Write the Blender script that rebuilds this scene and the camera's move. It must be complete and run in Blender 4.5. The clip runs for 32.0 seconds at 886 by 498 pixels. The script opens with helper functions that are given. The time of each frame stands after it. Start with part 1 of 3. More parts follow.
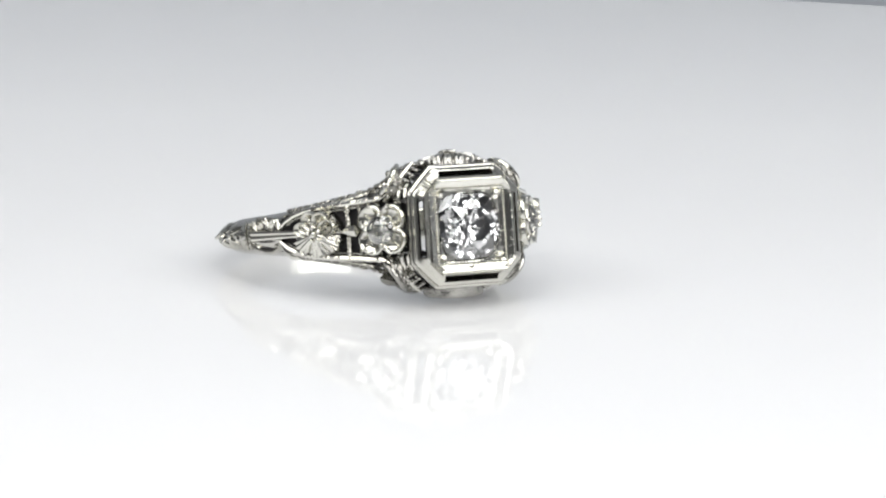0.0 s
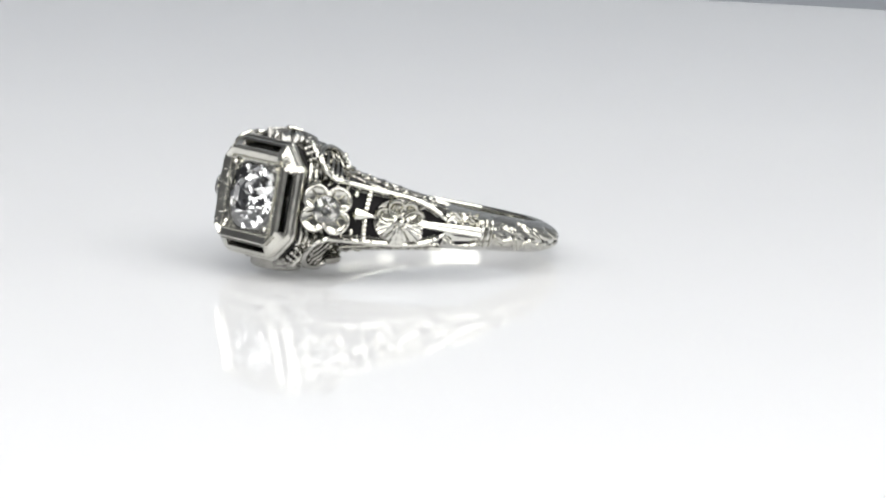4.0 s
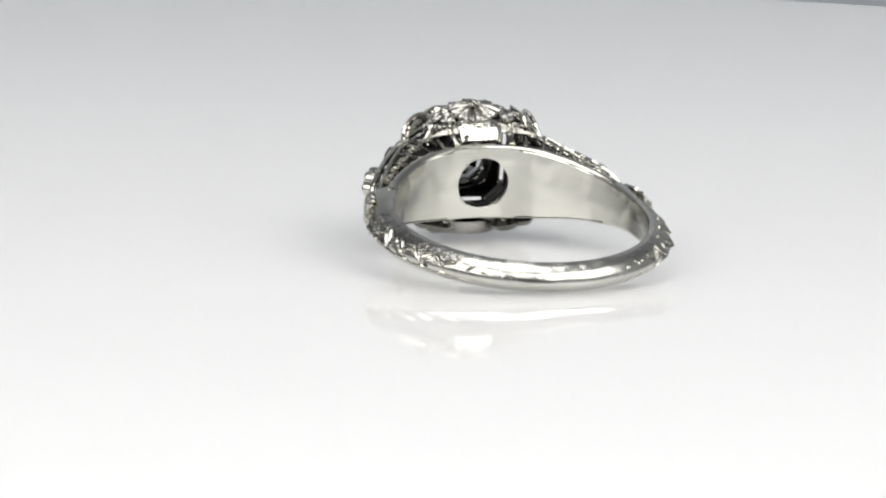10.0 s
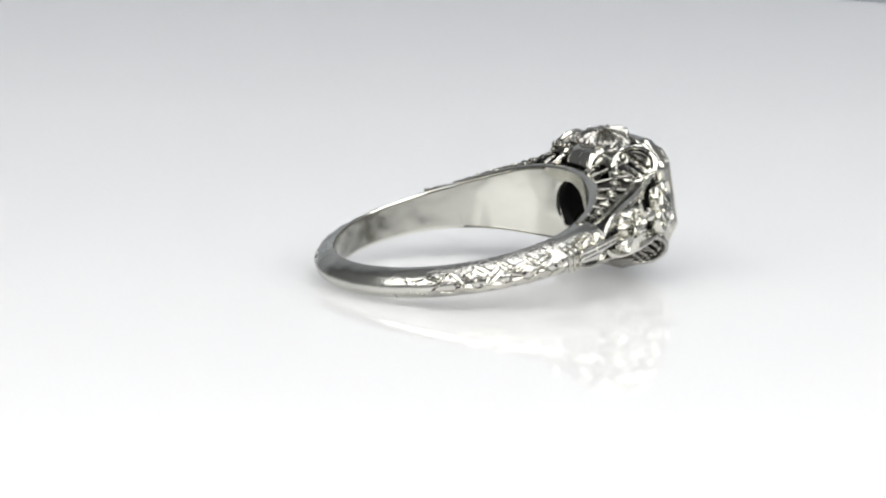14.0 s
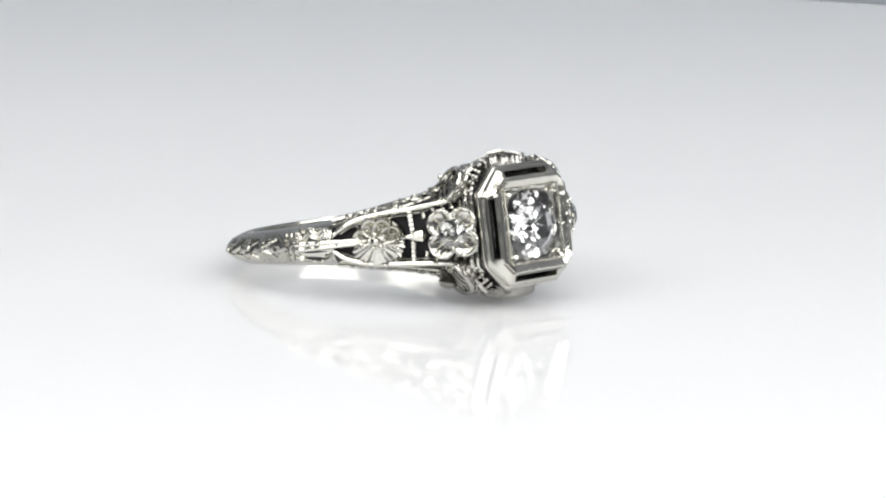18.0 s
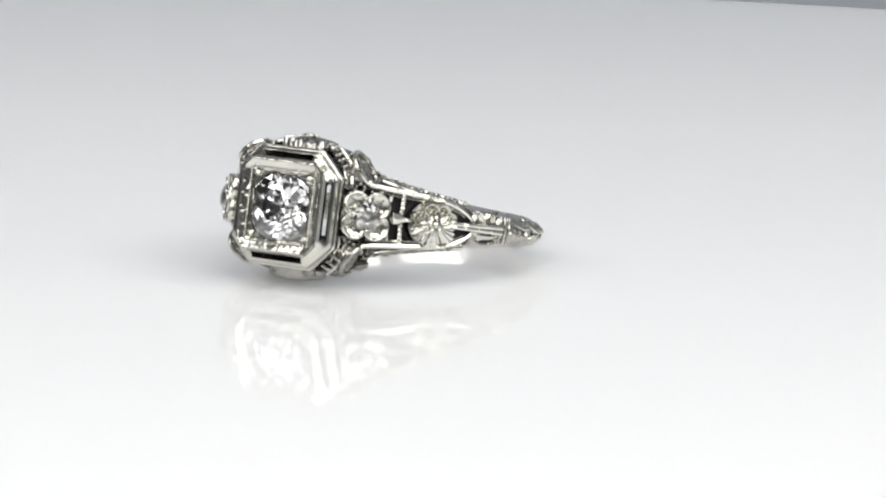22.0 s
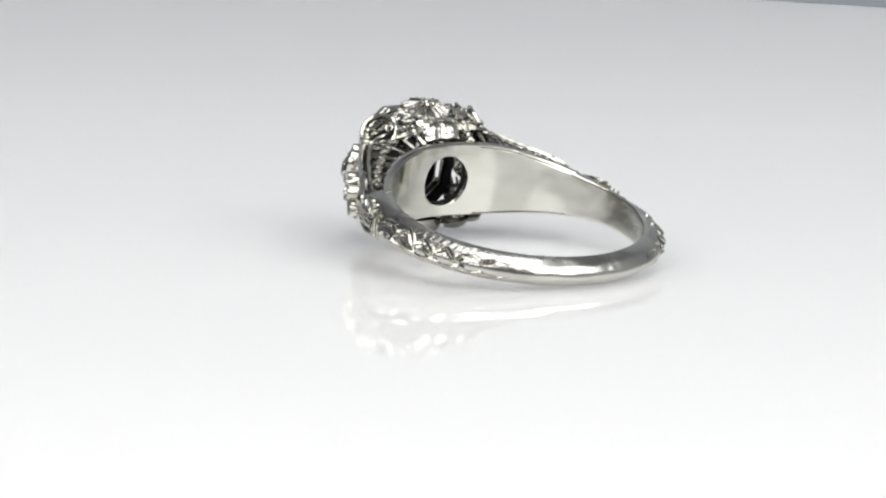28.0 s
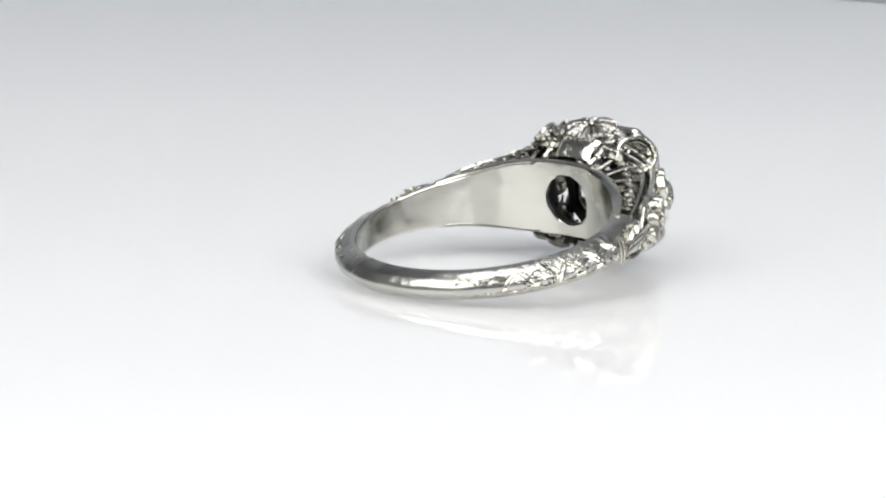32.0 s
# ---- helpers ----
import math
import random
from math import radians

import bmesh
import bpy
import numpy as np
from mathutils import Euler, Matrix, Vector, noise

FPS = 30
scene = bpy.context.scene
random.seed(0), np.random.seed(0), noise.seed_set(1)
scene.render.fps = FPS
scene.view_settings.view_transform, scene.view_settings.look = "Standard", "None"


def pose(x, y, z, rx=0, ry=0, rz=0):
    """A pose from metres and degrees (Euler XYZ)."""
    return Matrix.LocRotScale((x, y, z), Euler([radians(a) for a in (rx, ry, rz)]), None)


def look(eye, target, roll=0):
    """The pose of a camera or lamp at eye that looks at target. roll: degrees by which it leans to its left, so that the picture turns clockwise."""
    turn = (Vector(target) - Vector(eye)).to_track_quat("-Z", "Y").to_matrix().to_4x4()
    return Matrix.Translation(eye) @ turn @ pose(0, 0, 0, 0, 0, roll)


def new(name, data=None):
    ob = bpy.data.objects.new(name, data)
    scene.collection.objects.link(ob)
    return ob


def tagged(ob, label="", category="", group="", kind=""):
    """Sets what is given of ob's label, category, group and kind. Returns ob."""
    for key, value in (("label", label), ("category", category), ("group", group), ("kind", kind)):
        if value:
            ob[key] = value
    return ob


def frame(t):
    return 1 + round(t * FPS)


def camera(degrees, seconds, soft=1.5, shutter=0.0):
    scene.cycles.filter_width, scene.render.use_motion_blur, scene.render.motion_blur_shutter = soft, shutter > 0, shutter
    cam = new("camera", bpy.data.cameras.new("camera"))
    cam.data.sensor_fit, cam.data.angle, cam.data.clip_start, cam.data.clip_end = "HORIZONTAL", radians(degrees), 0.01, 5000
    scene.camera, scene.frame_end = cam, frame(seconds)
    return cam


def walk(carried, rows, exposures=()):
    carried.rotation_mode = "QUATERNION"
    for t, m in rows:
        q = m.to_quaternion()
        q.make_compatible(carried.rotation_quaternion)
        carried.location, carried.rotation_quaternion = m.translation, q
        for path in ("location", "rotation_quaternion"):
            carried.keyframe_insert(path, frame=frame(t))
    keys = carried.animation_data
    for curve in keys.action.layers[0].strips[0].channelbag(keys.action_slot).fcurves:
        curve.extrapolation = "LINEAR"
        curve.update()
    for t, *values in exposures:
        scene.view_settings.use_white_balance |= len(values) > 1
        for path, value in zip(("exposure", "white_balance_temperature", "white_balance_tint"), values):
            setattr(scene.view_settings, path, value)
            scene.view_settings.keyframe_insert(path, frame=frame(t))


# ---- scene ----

# The camera: a long lens, 29 cm before the turntable's axis, 56 mm above its top.
cam = camera(11.0, 32.0, soft=2.15)
EYE = (0.0, -0.2918, 0.0564)
VIEW = look(EYE, (-0.00024, 0.6907, -0.12963), 1.43)
walk(cam, [(0.0, VIEW), (32.0, VIEW)], exposures=[
    (0.0, -0.29, 6500, 10), (3.0, -0.29, 6510, 10), (6.0, -0.31, 6560, 10), (9.0, -0.33, 6640, 10), (12.0, -0.30, 6610, 10), (14.5, -0.27, 6550, 10), (17.0, -0.27, 6510, 10),
    (20.0, -0.30, 6520, 10), (23.0, -0.35, 6590, 10), (25.5, -0.36, 6610, 10), (28.0, -0.31, 6580, 10), (30.0, -0.27, 6530, 10), (32.0, -0.28, 6520, 10)])

# The turntable's turn: clockwise seen from above, one round in 18.93 s; the ring's head faces the camera at 1.45 s.
ROUND, FRONT = 18.93, 1.45

# ---- world and lights ----
world = bpy.data.worlds.new("world")
scene.world = world
world.use_nodes = True
world.node_tree.nodes["Background"].inputs[0].default_value = (0.8, 0.9, 1.0, 1)
world.node_tree.nodes["Background"].inputs[1].default_value = 0.02


def area_lamp(name, eye, target, sx, sy, watts, colour):
    lamp = bpy.data.lights.new(name, "AREA")
    lamp.shape, lamp.size, lamp.size_y, lamp.energy, lamp.color = "RECTANGLE", sx, sy, watts, colour
    ob = new(name, lamp)
    ob.matrix_world = look(eye, target)
    return ob


# Two softboxes beside the turntable and a lamp under the ceiling.
area_lamp("ceiling_lamp", (0.03, -0.05, 0.79), (0.03, -0.05, 0.0), 0.46, 0.42, 3.3, (0.985, 0.995, 1.0))
area_lamp("softbox_lamp_right", (0.30, -0.27, 0.34), (0.0, 0.0, 0.0), 0.50, 0.37, 3.2, (0.995, 0.995, 0.985))
area_lamp("softbox_lamp_left", (-0.27, -0.30, 0.34), (0.0, 0.0, 0.0), 0.50, 0.37, 2.6, (0.995, 0.995, 0.985))


# ---- materials ----
def material(name, base, rough=0.5, metal=0.0, ior=1.45, trans=0.0, grain=0.0, grain_scale=800.0, vary=0.0, vary_scale=60.0,
             rough_vary=0.0, coat=0.0, dents=0.0, dents_scale=180.0):
    m = bpy.data.materials.new(name)
    m.use_nodes = True
    nodes, links = m.node_tree.nodes, m.node_tree.links
    p = nodes["Principled BSDF"]
    p.inputs["Base Color"].default_value = (*base, 1)
    p.inputs["Roughness"].default_value = rough
    p.inputs["Metallic"].default_value = metal
    p.inputs["IOR"].default_value = ior
    p.inputs["Transmission Weight"].default_value = trans
    p.inputs["Coat Weight"].default_value = coat
    p.inputs["Coat Roughness"].default_value = 0.03
    where = nodes.new("ShaderNodeTexCoord")
    if vary or rough_vary:
        big = nodes.new("ShaderNodeTexNoise")
        big.inputs["Scale"].default_value, big.inputs["Detail"].default_value = vary_scale, 5
        links.new(where.outputs["Object"], big.inputs["Vector"])
        if vary:
            mix = nodes.new("ShaderNodeMix")
            mix.data_type = "RGBA"
            mix.inputs[6].default_value = (*[c * (1 - vary) for c in base], 1)
            mix.inputs[7].default_value = (*[min(1, c * (1 + vary * 0.6)) for c in base], 1)
            links.new(big.outputs[0], mix.inputs[0])
            links.new(mix.outputs[2], p.inputs["Base Color"])
        if rough_vary:
            span = nodes.new("ShaderNodeMapRange")
            span.inputs[3].default_value, span.inputs[4].default_value = max(0.0, rough - rough_vary), rough + rough_vary
            links.new(big.outputs[0], span.inputs[0])
            links.new(span.outputs[0], p.inputs["Roughness"])
    if grain:
        fine = nodes.new("ShaderNodeTexNoise")
        fine.inputs["Scale"].default_value, fine.inputs["Detail"].default_value = grain_scale, 4
        links.new(where.outputs["Object"], fine.inputs["Vector"])
        bump = nodes.new("ShaderNodeBump")
        bump.inputs["Strength"].default_value, bump.inputs["Distance"].default_value = grain, 0.0001
        links.new(fine.outputs[0], bump.inputs["Height"])
        links.new(bump.outputs[0], p.inputs["Normal"])
        if dents:
            soft = nodes.new("ShaderNodeTexNoise")
            soft.inputs["Scale"].default_value, soft.inputs["Detail"].default_value = dents_scale, 2
            links.new(where.outputs["Object"], soft.inputs["Vector"])
            wave = nodes.new("ShaderNodeBump")
            wave.inputs["Strength"].default_value, wave.inputs["Distance"].default_value = 1.0, dents
            links.new(soft.outputs[0], wave.inputs["Height"])
            links.new(wave.outputs[0], bump.inputs["Normal"])
    return m


GOLD = material("white_gold", (0.53, 0.52, 0.465), 0.15, 1.0, grain=0.85, grain_scale=2200, vary=0.12, vary_scale=900, rough_vary=0.07, dents=0.00012, dents_scale=900)
POLISH = material("polished_white_gold", (0.59, 0.58, 0.53), 0.21, 1.0, grain=0.5, grain_scale=420, vary=0.12, vary_scale=350, rough_vary=0.09, dents=0.0002, dents_scale=260)
# Near-black metal: the shade of voids and recesses put into the colour.
RECESS_SHADE = material("recess_shade", (0.035, 0.033, 0.035), 0.45, 0.6, grain=0.4, grain_scale=3000, vary=0.4, vary_scale=1500)
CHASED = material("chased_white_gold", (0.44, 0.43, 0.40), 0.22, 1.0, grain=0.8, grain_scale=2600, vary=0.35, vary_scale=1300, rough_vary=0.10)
# Darker gold for recessed and lower parts: their shade put into the colour.
SHADED = material("shaded_white_gold", (0.30, 0.29, 0.265), 0.19, 1.0, grain=0.9, grain_scale=2200, vary=0.3, vary_scale=900, rough_vary=0.08)
GEM = material("diamond", (1.0, 1.0, 1.0), 0.0, 0.0, ior=2.417, trans=1.0)
ACRYLIC = material("white_acrylic", (0.84, 0.84, 0.845), 0.05, 0.0, ior=1.49, grain=0.02, grain_scale=60, vary=0.02, vary_scale=12, rough_vary=0.03)
ACRYLIC.node_tree.nodes["Principled BSDF"].inputs["Subsurface Weight"].default_value = 0.85
ACRYLIC.node_tree.nodes["Principled BSDF"].inputs["Subsurface Radius"].default_value = (1.0, 1.0, 1.0)
ACRYLIC.node_tree.nodes["Principled BSDF"].inputs["Subsurface Scale"].default_value = 0.014
WALL_WHITE = material("white_wall_paint", (0.56, 0.585, 0.615), 0.8, grain=0.2, grain_scale=300, vary=0.06, vary_scale=6)
WALL_GREY = material("grey_wall_paint", (0.42, 0.425, 0.44), 0.8, grain=0.2, grain_scale=300, vary=0.08, vary_scale=6)
WALL_DARK = material("dark_wall_paint", (0.18, 0.18, 0.185), 0.8, grain=0.2, grain_scale=300, vary=0.1, vary_scale=6)
PEARL = material("bright_white_gold", (0.66, 0.65, 0.595), 0.16, 1.0, grain=0.6, grain_scale=1600, vary=0.08, vary_scale=900, rough_vary=0.07, dents=0.00014, dents_scale=800)
INSIDE = material("brushed_white_gold", (0.60, 0.595, 0.545), 0.19, 1.0, grain=0.4, grain_scale=500, vary=0.08, vary_scale=260, rough_vary=0.09, dents=0.0003, dents_scale=240)
SATIN = material("worn_white_gold", (0.57, 0.565, 0.525), 0.24, 1.0, grain=0.6, grain_scale=900, vary=0.18, vary_scale=400, rough_vary=0.12, dents=0.0002, dents_scale=300)
STAMP = material("worn_stamp", (0.42, 0.415, 0.39), 0.35, 1.0)
TABLE = material("grey_table_top", (0.36, 0.38, 0.41), 0.6, grain=0.2, grain_scale=200, vary=0.1, vary_scale=10)

MM = 0.001


# ---- mesh helpers; shapes are (points in mm, faces) ----
def mesh_of(name, shape, mat, smooth=True, sharp=35.0, mats=(), picks=()):
    me = bpy.data.meshes.new(name)
    me.from_pydata([(x * MM, y * MM, z * MM) for x, y, z in shape[0]], [], shape[1])
    bm = bmesh.new()
    bm.from_mesh(me)
    bmesh.ops.recalc_face_normals(bm, faces=bm.faces)
    bm.to_mesh(me)
    bm.free()
    for one in (mat, *mats):
        me.materials.append(one)
    for poly in me.polygons:
        poly.use_smooth = smooth
    for index, pick in picks:
        me.polygons[index].material_index = pick
    if smooth:
        me.set_sharp_from_angle(angle=radians(sharp))
    return me


def part(name, shape, mat, parent=None, label="", smooth=True, sharp=35.0, mats=(), picks=()):
    me = shape if isinstance(shape, bpy.types.Mesh) else mesh_of(name, shape, mat, smooth, sharp, mats, picks)
    ob = new(name, me)
    ob.parent = parent
    return tagged(ob, label)


def joined(shapes):
    points, faces = [], []
    for p, f in shapes:
        n = len(points)
        points.extend(p)
        faces.extend([tuple(i + n for i in face) for face in f])
    return points, faces


def moved(shape, m):
    return [tuple(m @ Vector(p)) for p in shape[0]], shape[1]


def loft(loops, ring=True, close=False, cap_first=False, cap_last=False):
    """Skins loops of equal length; ring: each loop is closed; close: the last loop meets the first."""
    n, points, faces = len(loops[0]), [tuple(p) for loop in loops for p in loop], []
    for k in range(len(loops) - (0 if close else 1)):
        a, b = k * n, ((k + 1) % len(loops)) * n
        for i in range(n if ring else n - 1):
            j = (i + 1) % n
            faces.append((a + i, a + j, b + j, b + i))
    if cap_first:
        faces.append(tuple(reversed(range(n))))
    if cap_last:
        faces.append(tuple(range((len(loops) - 1) * n, len(loops) * n)))
    return points, faces


def tube(path, radius, sides=6, closed=False, flat=1.0, up=None):
    """A round wire along a path of points; radius may be a list; flat squeezes it along its second axis."""
    pts = [Vector(p) for p in path]
    n, loops = len(pts), []
    last = Vector(up) if up else None
    for k in range(n):
        a = pts[(k - 1) % n] if closed or k else pts[0]
        b = pts[(k + 1) % n] if closed or k < n - 1 else pts[-1]
        along = (b - a).normalized()
        ref = last if last is not None and abs(last.dot(along)) < 0.98 else Vector((0, 0, 1)) if abs(along.z) < 0.9 else Vector((1, 0, 0))
        u = (ref - along * ref.dot(along)).normalized()
        v = along.cross(u)
        last = u
        r = radius[k] if isinstance(radius, (list, tuple)) else radius
        loops.append([pts[k] + (u * math.cos(q) * flat + v * math.sin(q)) * r for q in [2 * math.pi * i / sides for i in range(sides)]])
    return loft(loops, True, closed, not closed, not closed)


def bead(centre, r, tall=1.0):
    rings = [[(centre[0] + r * math.cos(b) * math.cos(a), centre[1] + r * math.cos(b) * math.sin(a), centre[2] + r * tall * math.sin(b))
              for a in [2 * math.pi * i / 8 for i in range(8)]] for b in (-1.35, -0.7, 0.0, 0.7, 1.35)]
    return loft(rings, True, False, True, True)


def lathe(profile, sides=24, squash=1.0):
    return loft([[(r * math.cos(a), squash * r * math.sin(a), h) for a in [2 * math.pi * i / sides for i in range(sides)]] for r, h in profile],
                True, False, True, True)


def frame_at(place, out, up=(0, 0, 1)):
    """A pose whose z looks along out and whose y leans to up."""
    z = Vector(out).normalized()
    x = Vector(up).cross(z).normalized()
    y = z.cross(x)
    m = Matrix((x, y, z)).transposed().to_4x4()
    m.translation = Vector(place)
    return m


# ---- the setting ----
def slab(name, x0, x1, y0, y1, z0, z1, mat, label, category):
    ob = part(name, ([(x * 1000, y * 1000, z * 1000) for x in (x0, x1) for y in (y0, y1) for z in (z0, z1)],
                     [(0, 1, 3, 2), (4, 6, 7, 5), (0, 4, 5, 1), (2, 3, 7, 6), (0, 2, 6, 4), (1, 5, 7, 3)]), mat, None, "", False)
    return tagged(ob, label, category, kind="structure")


slab("floor", -0.62, 0.62, -1.0, 0.62, -0.06, -0.03, TABLE, "grey matt table top under the turntable", "table top")
slab("wall_back", -0.60, 0.60, 0.60, 0.62, -0.03, 0.80, WALL_WHITE, "plain pale wall behind the turntable", "wall")
slab("wall_left", -0.62, -0.60, -1.0, 0.62, -0.03, 0.80, WALL_DARK, "plain dark grey side wall", "wall")
slab("wall_right", 0.60, 0.62, -1.0, 0.62, -0.03, 0.80, WALL_GREY, "plain grey side wall", "wall")
slab("wall_front", -0.60, 0.60, -1.0, -0.98, -0.03, 0.80, WALL_DARK, "plain dark wall behind the camera", "wall")
slab("ceiling", -0.62, 0.62, -1.0, 0.62, 0.80, 0.82, WALL_GREY, "plain grey ceiling", "ceiling")

# The turntable: a glossy white disc, a little off its axis.
OFF = 2.7
AXIS_TO_DISC = Matrix.Rotation(2 * math.pi * (5.3 - FRONT) / ROUND, 4, "Z") @ Vector((-0.30 * OFF, -0.954 * OFF, 0))


def turntable():
    base = new("turntable")
    tagged(base, "round glossy white acrylic turntable disc on a grey table", "turntable")
    profile = [(0.01, -6), (138.8, -6), (139.8, -5.6), (140.3, -4.8), (140.4, -1.8), (140.2, -0.9), (139.8, -0.35), (139.2, -0.08), (138.5, 0.0)]
    sides = 160
    loops = [[(r * math.cos(a) + AXIS_TO_DISC.x, r * math.sin(a) + AXIS_TO_DISC.y, h) for a in [2 * math.pi * i / sides for i in range(sides)]]
             for r, h in profile]
    part("disc", loft(loops, True, False, True, True), ACRYLIC, base, "glossy white disc with a rounded rim")
    part("spindle", moved(lathe([(40, -29.9), (40, -8), (38, -6.05)], 48), Matrix()), WALL_GREY, base, "grey round foot")
    return base


# ---- the ring: x along the finger's width, the head towards -y, z along the finger; origin at the ring's centre ----
INNER = 8.25
PHI = (0, 10, 17.7, 25.3, 34.8, 45.8, 58.5, 73, 90, 110, 140, 180)
OUT = (12.6, 12.7, 12.65, 12.10, 11.30, 10.6, 10.08, 9.80, 9.72, 9.68, 9.62, 9.56)
WIDE = (4.2, 4.15, 3.55, 2.68, 2.02, 1.64, 1.38, 1.20, 1.10, 1.04, 0.98, 0.95)
RIM = (2.45, 2.45, 2.42, 2.33, 2.12, 1.80, 1.52, 1.30, 1.16, 1.06, 1.0, 0.98)


def smooth_table(values):
    fine = np.arange(0, 181, 1.0)
    v = np.interp(fine, PHI, values)
    for _ in range(3):
        v = np.convolve(np.pad(v, 4, mode="reflect"), np.ones(9) / 9, "valid")
    return lambda phi: float(np.interp(abs(phi), fine, v))


out_r, half, rim = smooth_table(OUT), smooth_table(WIDE), smooth_table(RIM)


def polar(phi, r, z):
    a = radians(phi)
    return Vector((r * math.sin(a), -r * math.cos(a), z))


def shoulder(phi, s, lift=0.0):
    """A place on the shoulder's outer face and the face's outward direction; s from -1 to 1 across it."""
    d = 0.5
    along = (polar(phi + d, out_r(phi + d), 0) - polar(phi - d, out_r(phi - d), 0)).normalized()
    out = Vector((-along.y, along.x, 0))
    if out.dot(polar(phi, 1, 0)) < 0:
        out = -out
    bulge = 0.30
    lean = (out + Vector((0, 0, 0.35 * s))).normalized()
    return polar(phi, out_r(phi), s * half(phi)) - out * bulge * s * s + lean * lift, lean


def shank_section(phi):
    w, q, ro = half(phi), rim(phi), out_r(phi)
    back = min(1.0, max(0.0, (abs(phi) - 66) / 20))
    mid, w = INNER + (0.45 - 0.20 * back) * (ro - INNER), w * (1 - 0.06 * back)
    ridge = 0.20 * back + (0.07 + 0.5 * w) * (1 - back)
    e = 0.07
    sec = [(INNER + e, -q), (INNER, -q + e), (INNER, -q + 3 * e), (INNER, 0), (INNER, q - 3 * e), (INNER, q - e), (INNER + e, q), (mid, w), (mid + 0.5 * (ro - mid), 0.5 * (w + ridge) + 0.10 + 0.05 * back), (ro, ridge),
           (ro, -ridge), (mid + 0.5 * (ro - mid), -0.5 * (w + ridge) - 0.10 - 0.05 * back), (mid, -w)]
    return [polar(phi, r, z) for r, z in sec]


def leaf(length, width, height):
    """A plump leaf along x with a groove down its middle."""
    rings = []
    for k in range(8):
        u = k / 7
        f = math.sin(math.pi * min(1, 0.05 + 0.93 * u ** 0.85)) ** 0.75
        w, h, x = width * 0.5 * f, height * (0.35 + 0.65 * f), (u - 0.5) * length
        rings.append([(x, -w, -0.10), (x, -w * 0.85, h * 0.55), (x, -w * 0.45, h), (x, 0, h * 0.55), (x, w * 0.45, h), (x, w * 0.85, h * 0.55), (x, w, -0.10)])
    return loft(rings, True, False, True, True)


def curl(radius, wire, turns=1.25):
    """A small spiral wire, flat in x and y."""
    n = 16
    path = [((radius * (1 - 0.62 * k / n)) * math.cos(2 * math.pi * turns * k / n), (radius * (1 - 0.62 * k / n)) * math.sin(2 * math.pi * turns * k / n), 0.10 * k / n) for k in range(n + 1)]
    return joined([tube(path, wire, 6), bead((path[-1][0] * 0.4, path[-1][1] * 0.4, 0.08), wire * 1.5)])


def brilliant(r, crown=0.38, table=0.50, depth=0.80, n=8, cushion=2.0, uneven=0.0):
    """An old round cut: small table, high crown, faceted pavilion with a small flat culet. Its girdle lies at z = 0."""
    def ring(count, rr, h, turn=0.0):
        return [(rr * math.cos(2 * math.pi * (i + turn) / count), rr * math.sin(2 * math.pi * (i + turn) / count), h) for i in range(count)]
    pts = ring(n, table * r, crown * r, 0.5) + ring(n, 0.76 * r, 0.62 * crown * r * 0.95, 0.0) + ring(2 * n, r, 0.02 * r) + ring(2 * n, r, -0.02 * r) \
        + ring(n, 0.50 * r, -0.525 * depth * r, 0.5) + ring(n, 0.07 * r, -depth * r, 0.0)
    dice = random.Random(21)
    for k, (x, y, z) in enumerate(pts):
        a = math.atan2(y, x)
        grow = (abs(math.cos(a)) ** cushion + abs(math.sin(a)) ** cushion) ** (-1 / cushion)
        if not 2 * n <= k < 6 * n:
            x, y = x + dice.uniform(-1, 1) * uneven * r, y + dice.uniform(-1, 1) * uneven * r
        pts[k] = (x * grow, y * grow, z)
    t0, m0, g0, h0, p0, c0 = 0, n, 2 * n, 4 * n, 6 * n, 7 * n
    f = [tuple(range(t0, t0 + n))]
    for i in range(n):
        j = (i + 1) % n
        f.append((t0 + (i - 1) % n, m0 + i, t0 + i))
        f.append((t0 + i, m0 + i, g0 + 2 * i + 1, m0 + j))
        f.append((m0 + i, g0 + 2 * i, g0 + 2 * i + 1))
        f.append((m0 + i, g0 + (2 * i - 1) % (2 * n), g0 + 2 * i))
        f.append((p0 + i, h0 + 2 * i + 1, h0 + 2 * i))
        f.append((p0 + i, h0 + (2 * i + 2) % (2 * n), h0 + 2 * i + 1))
        f.append((p0 + i, h0 + 2 * j, p0 + j, c0 + j))
        f.append((p0 + i, c0 + j, c0 + i))
    for i in range(2 * n):
        j = (i + 1) % (2 * n)
        f.append((g0 + i, h0 + i, h0 + j, g0 + j))
    f.append(tuple(reversed(range(c0, c0 + n))))
    return pts, f


def octagon(h, cut, y, slot=1.84):
    """A square loop of half side h with rounded, cut corners, across the head at that height; nine points a quarter."""
    end = h - cut
    lim = min(slot, end - 0.05)
    loop = []
    for k in range(4):
        turn = Matrix.Rotation(math.pi / 2 * k, 2)
        quarter = [(h, -end), (h, -lim), (h, lim), (h, end)]
        for q in (15, 30, 45, 60, 75):
            arc = Vector((end + cut * math.cos(radians(q)), end + cut * math.sin(radians(q))))
            chord = Vector((h, end)).lerp(Vector((end, h)), q / 90)
            quarter.append(tuple(chord.lerp(arc, 0.07)))
        for a, b in quarter:
            x, z = turn @ Vector((a, b))
            loop.append((x, -y, z))
    return loop


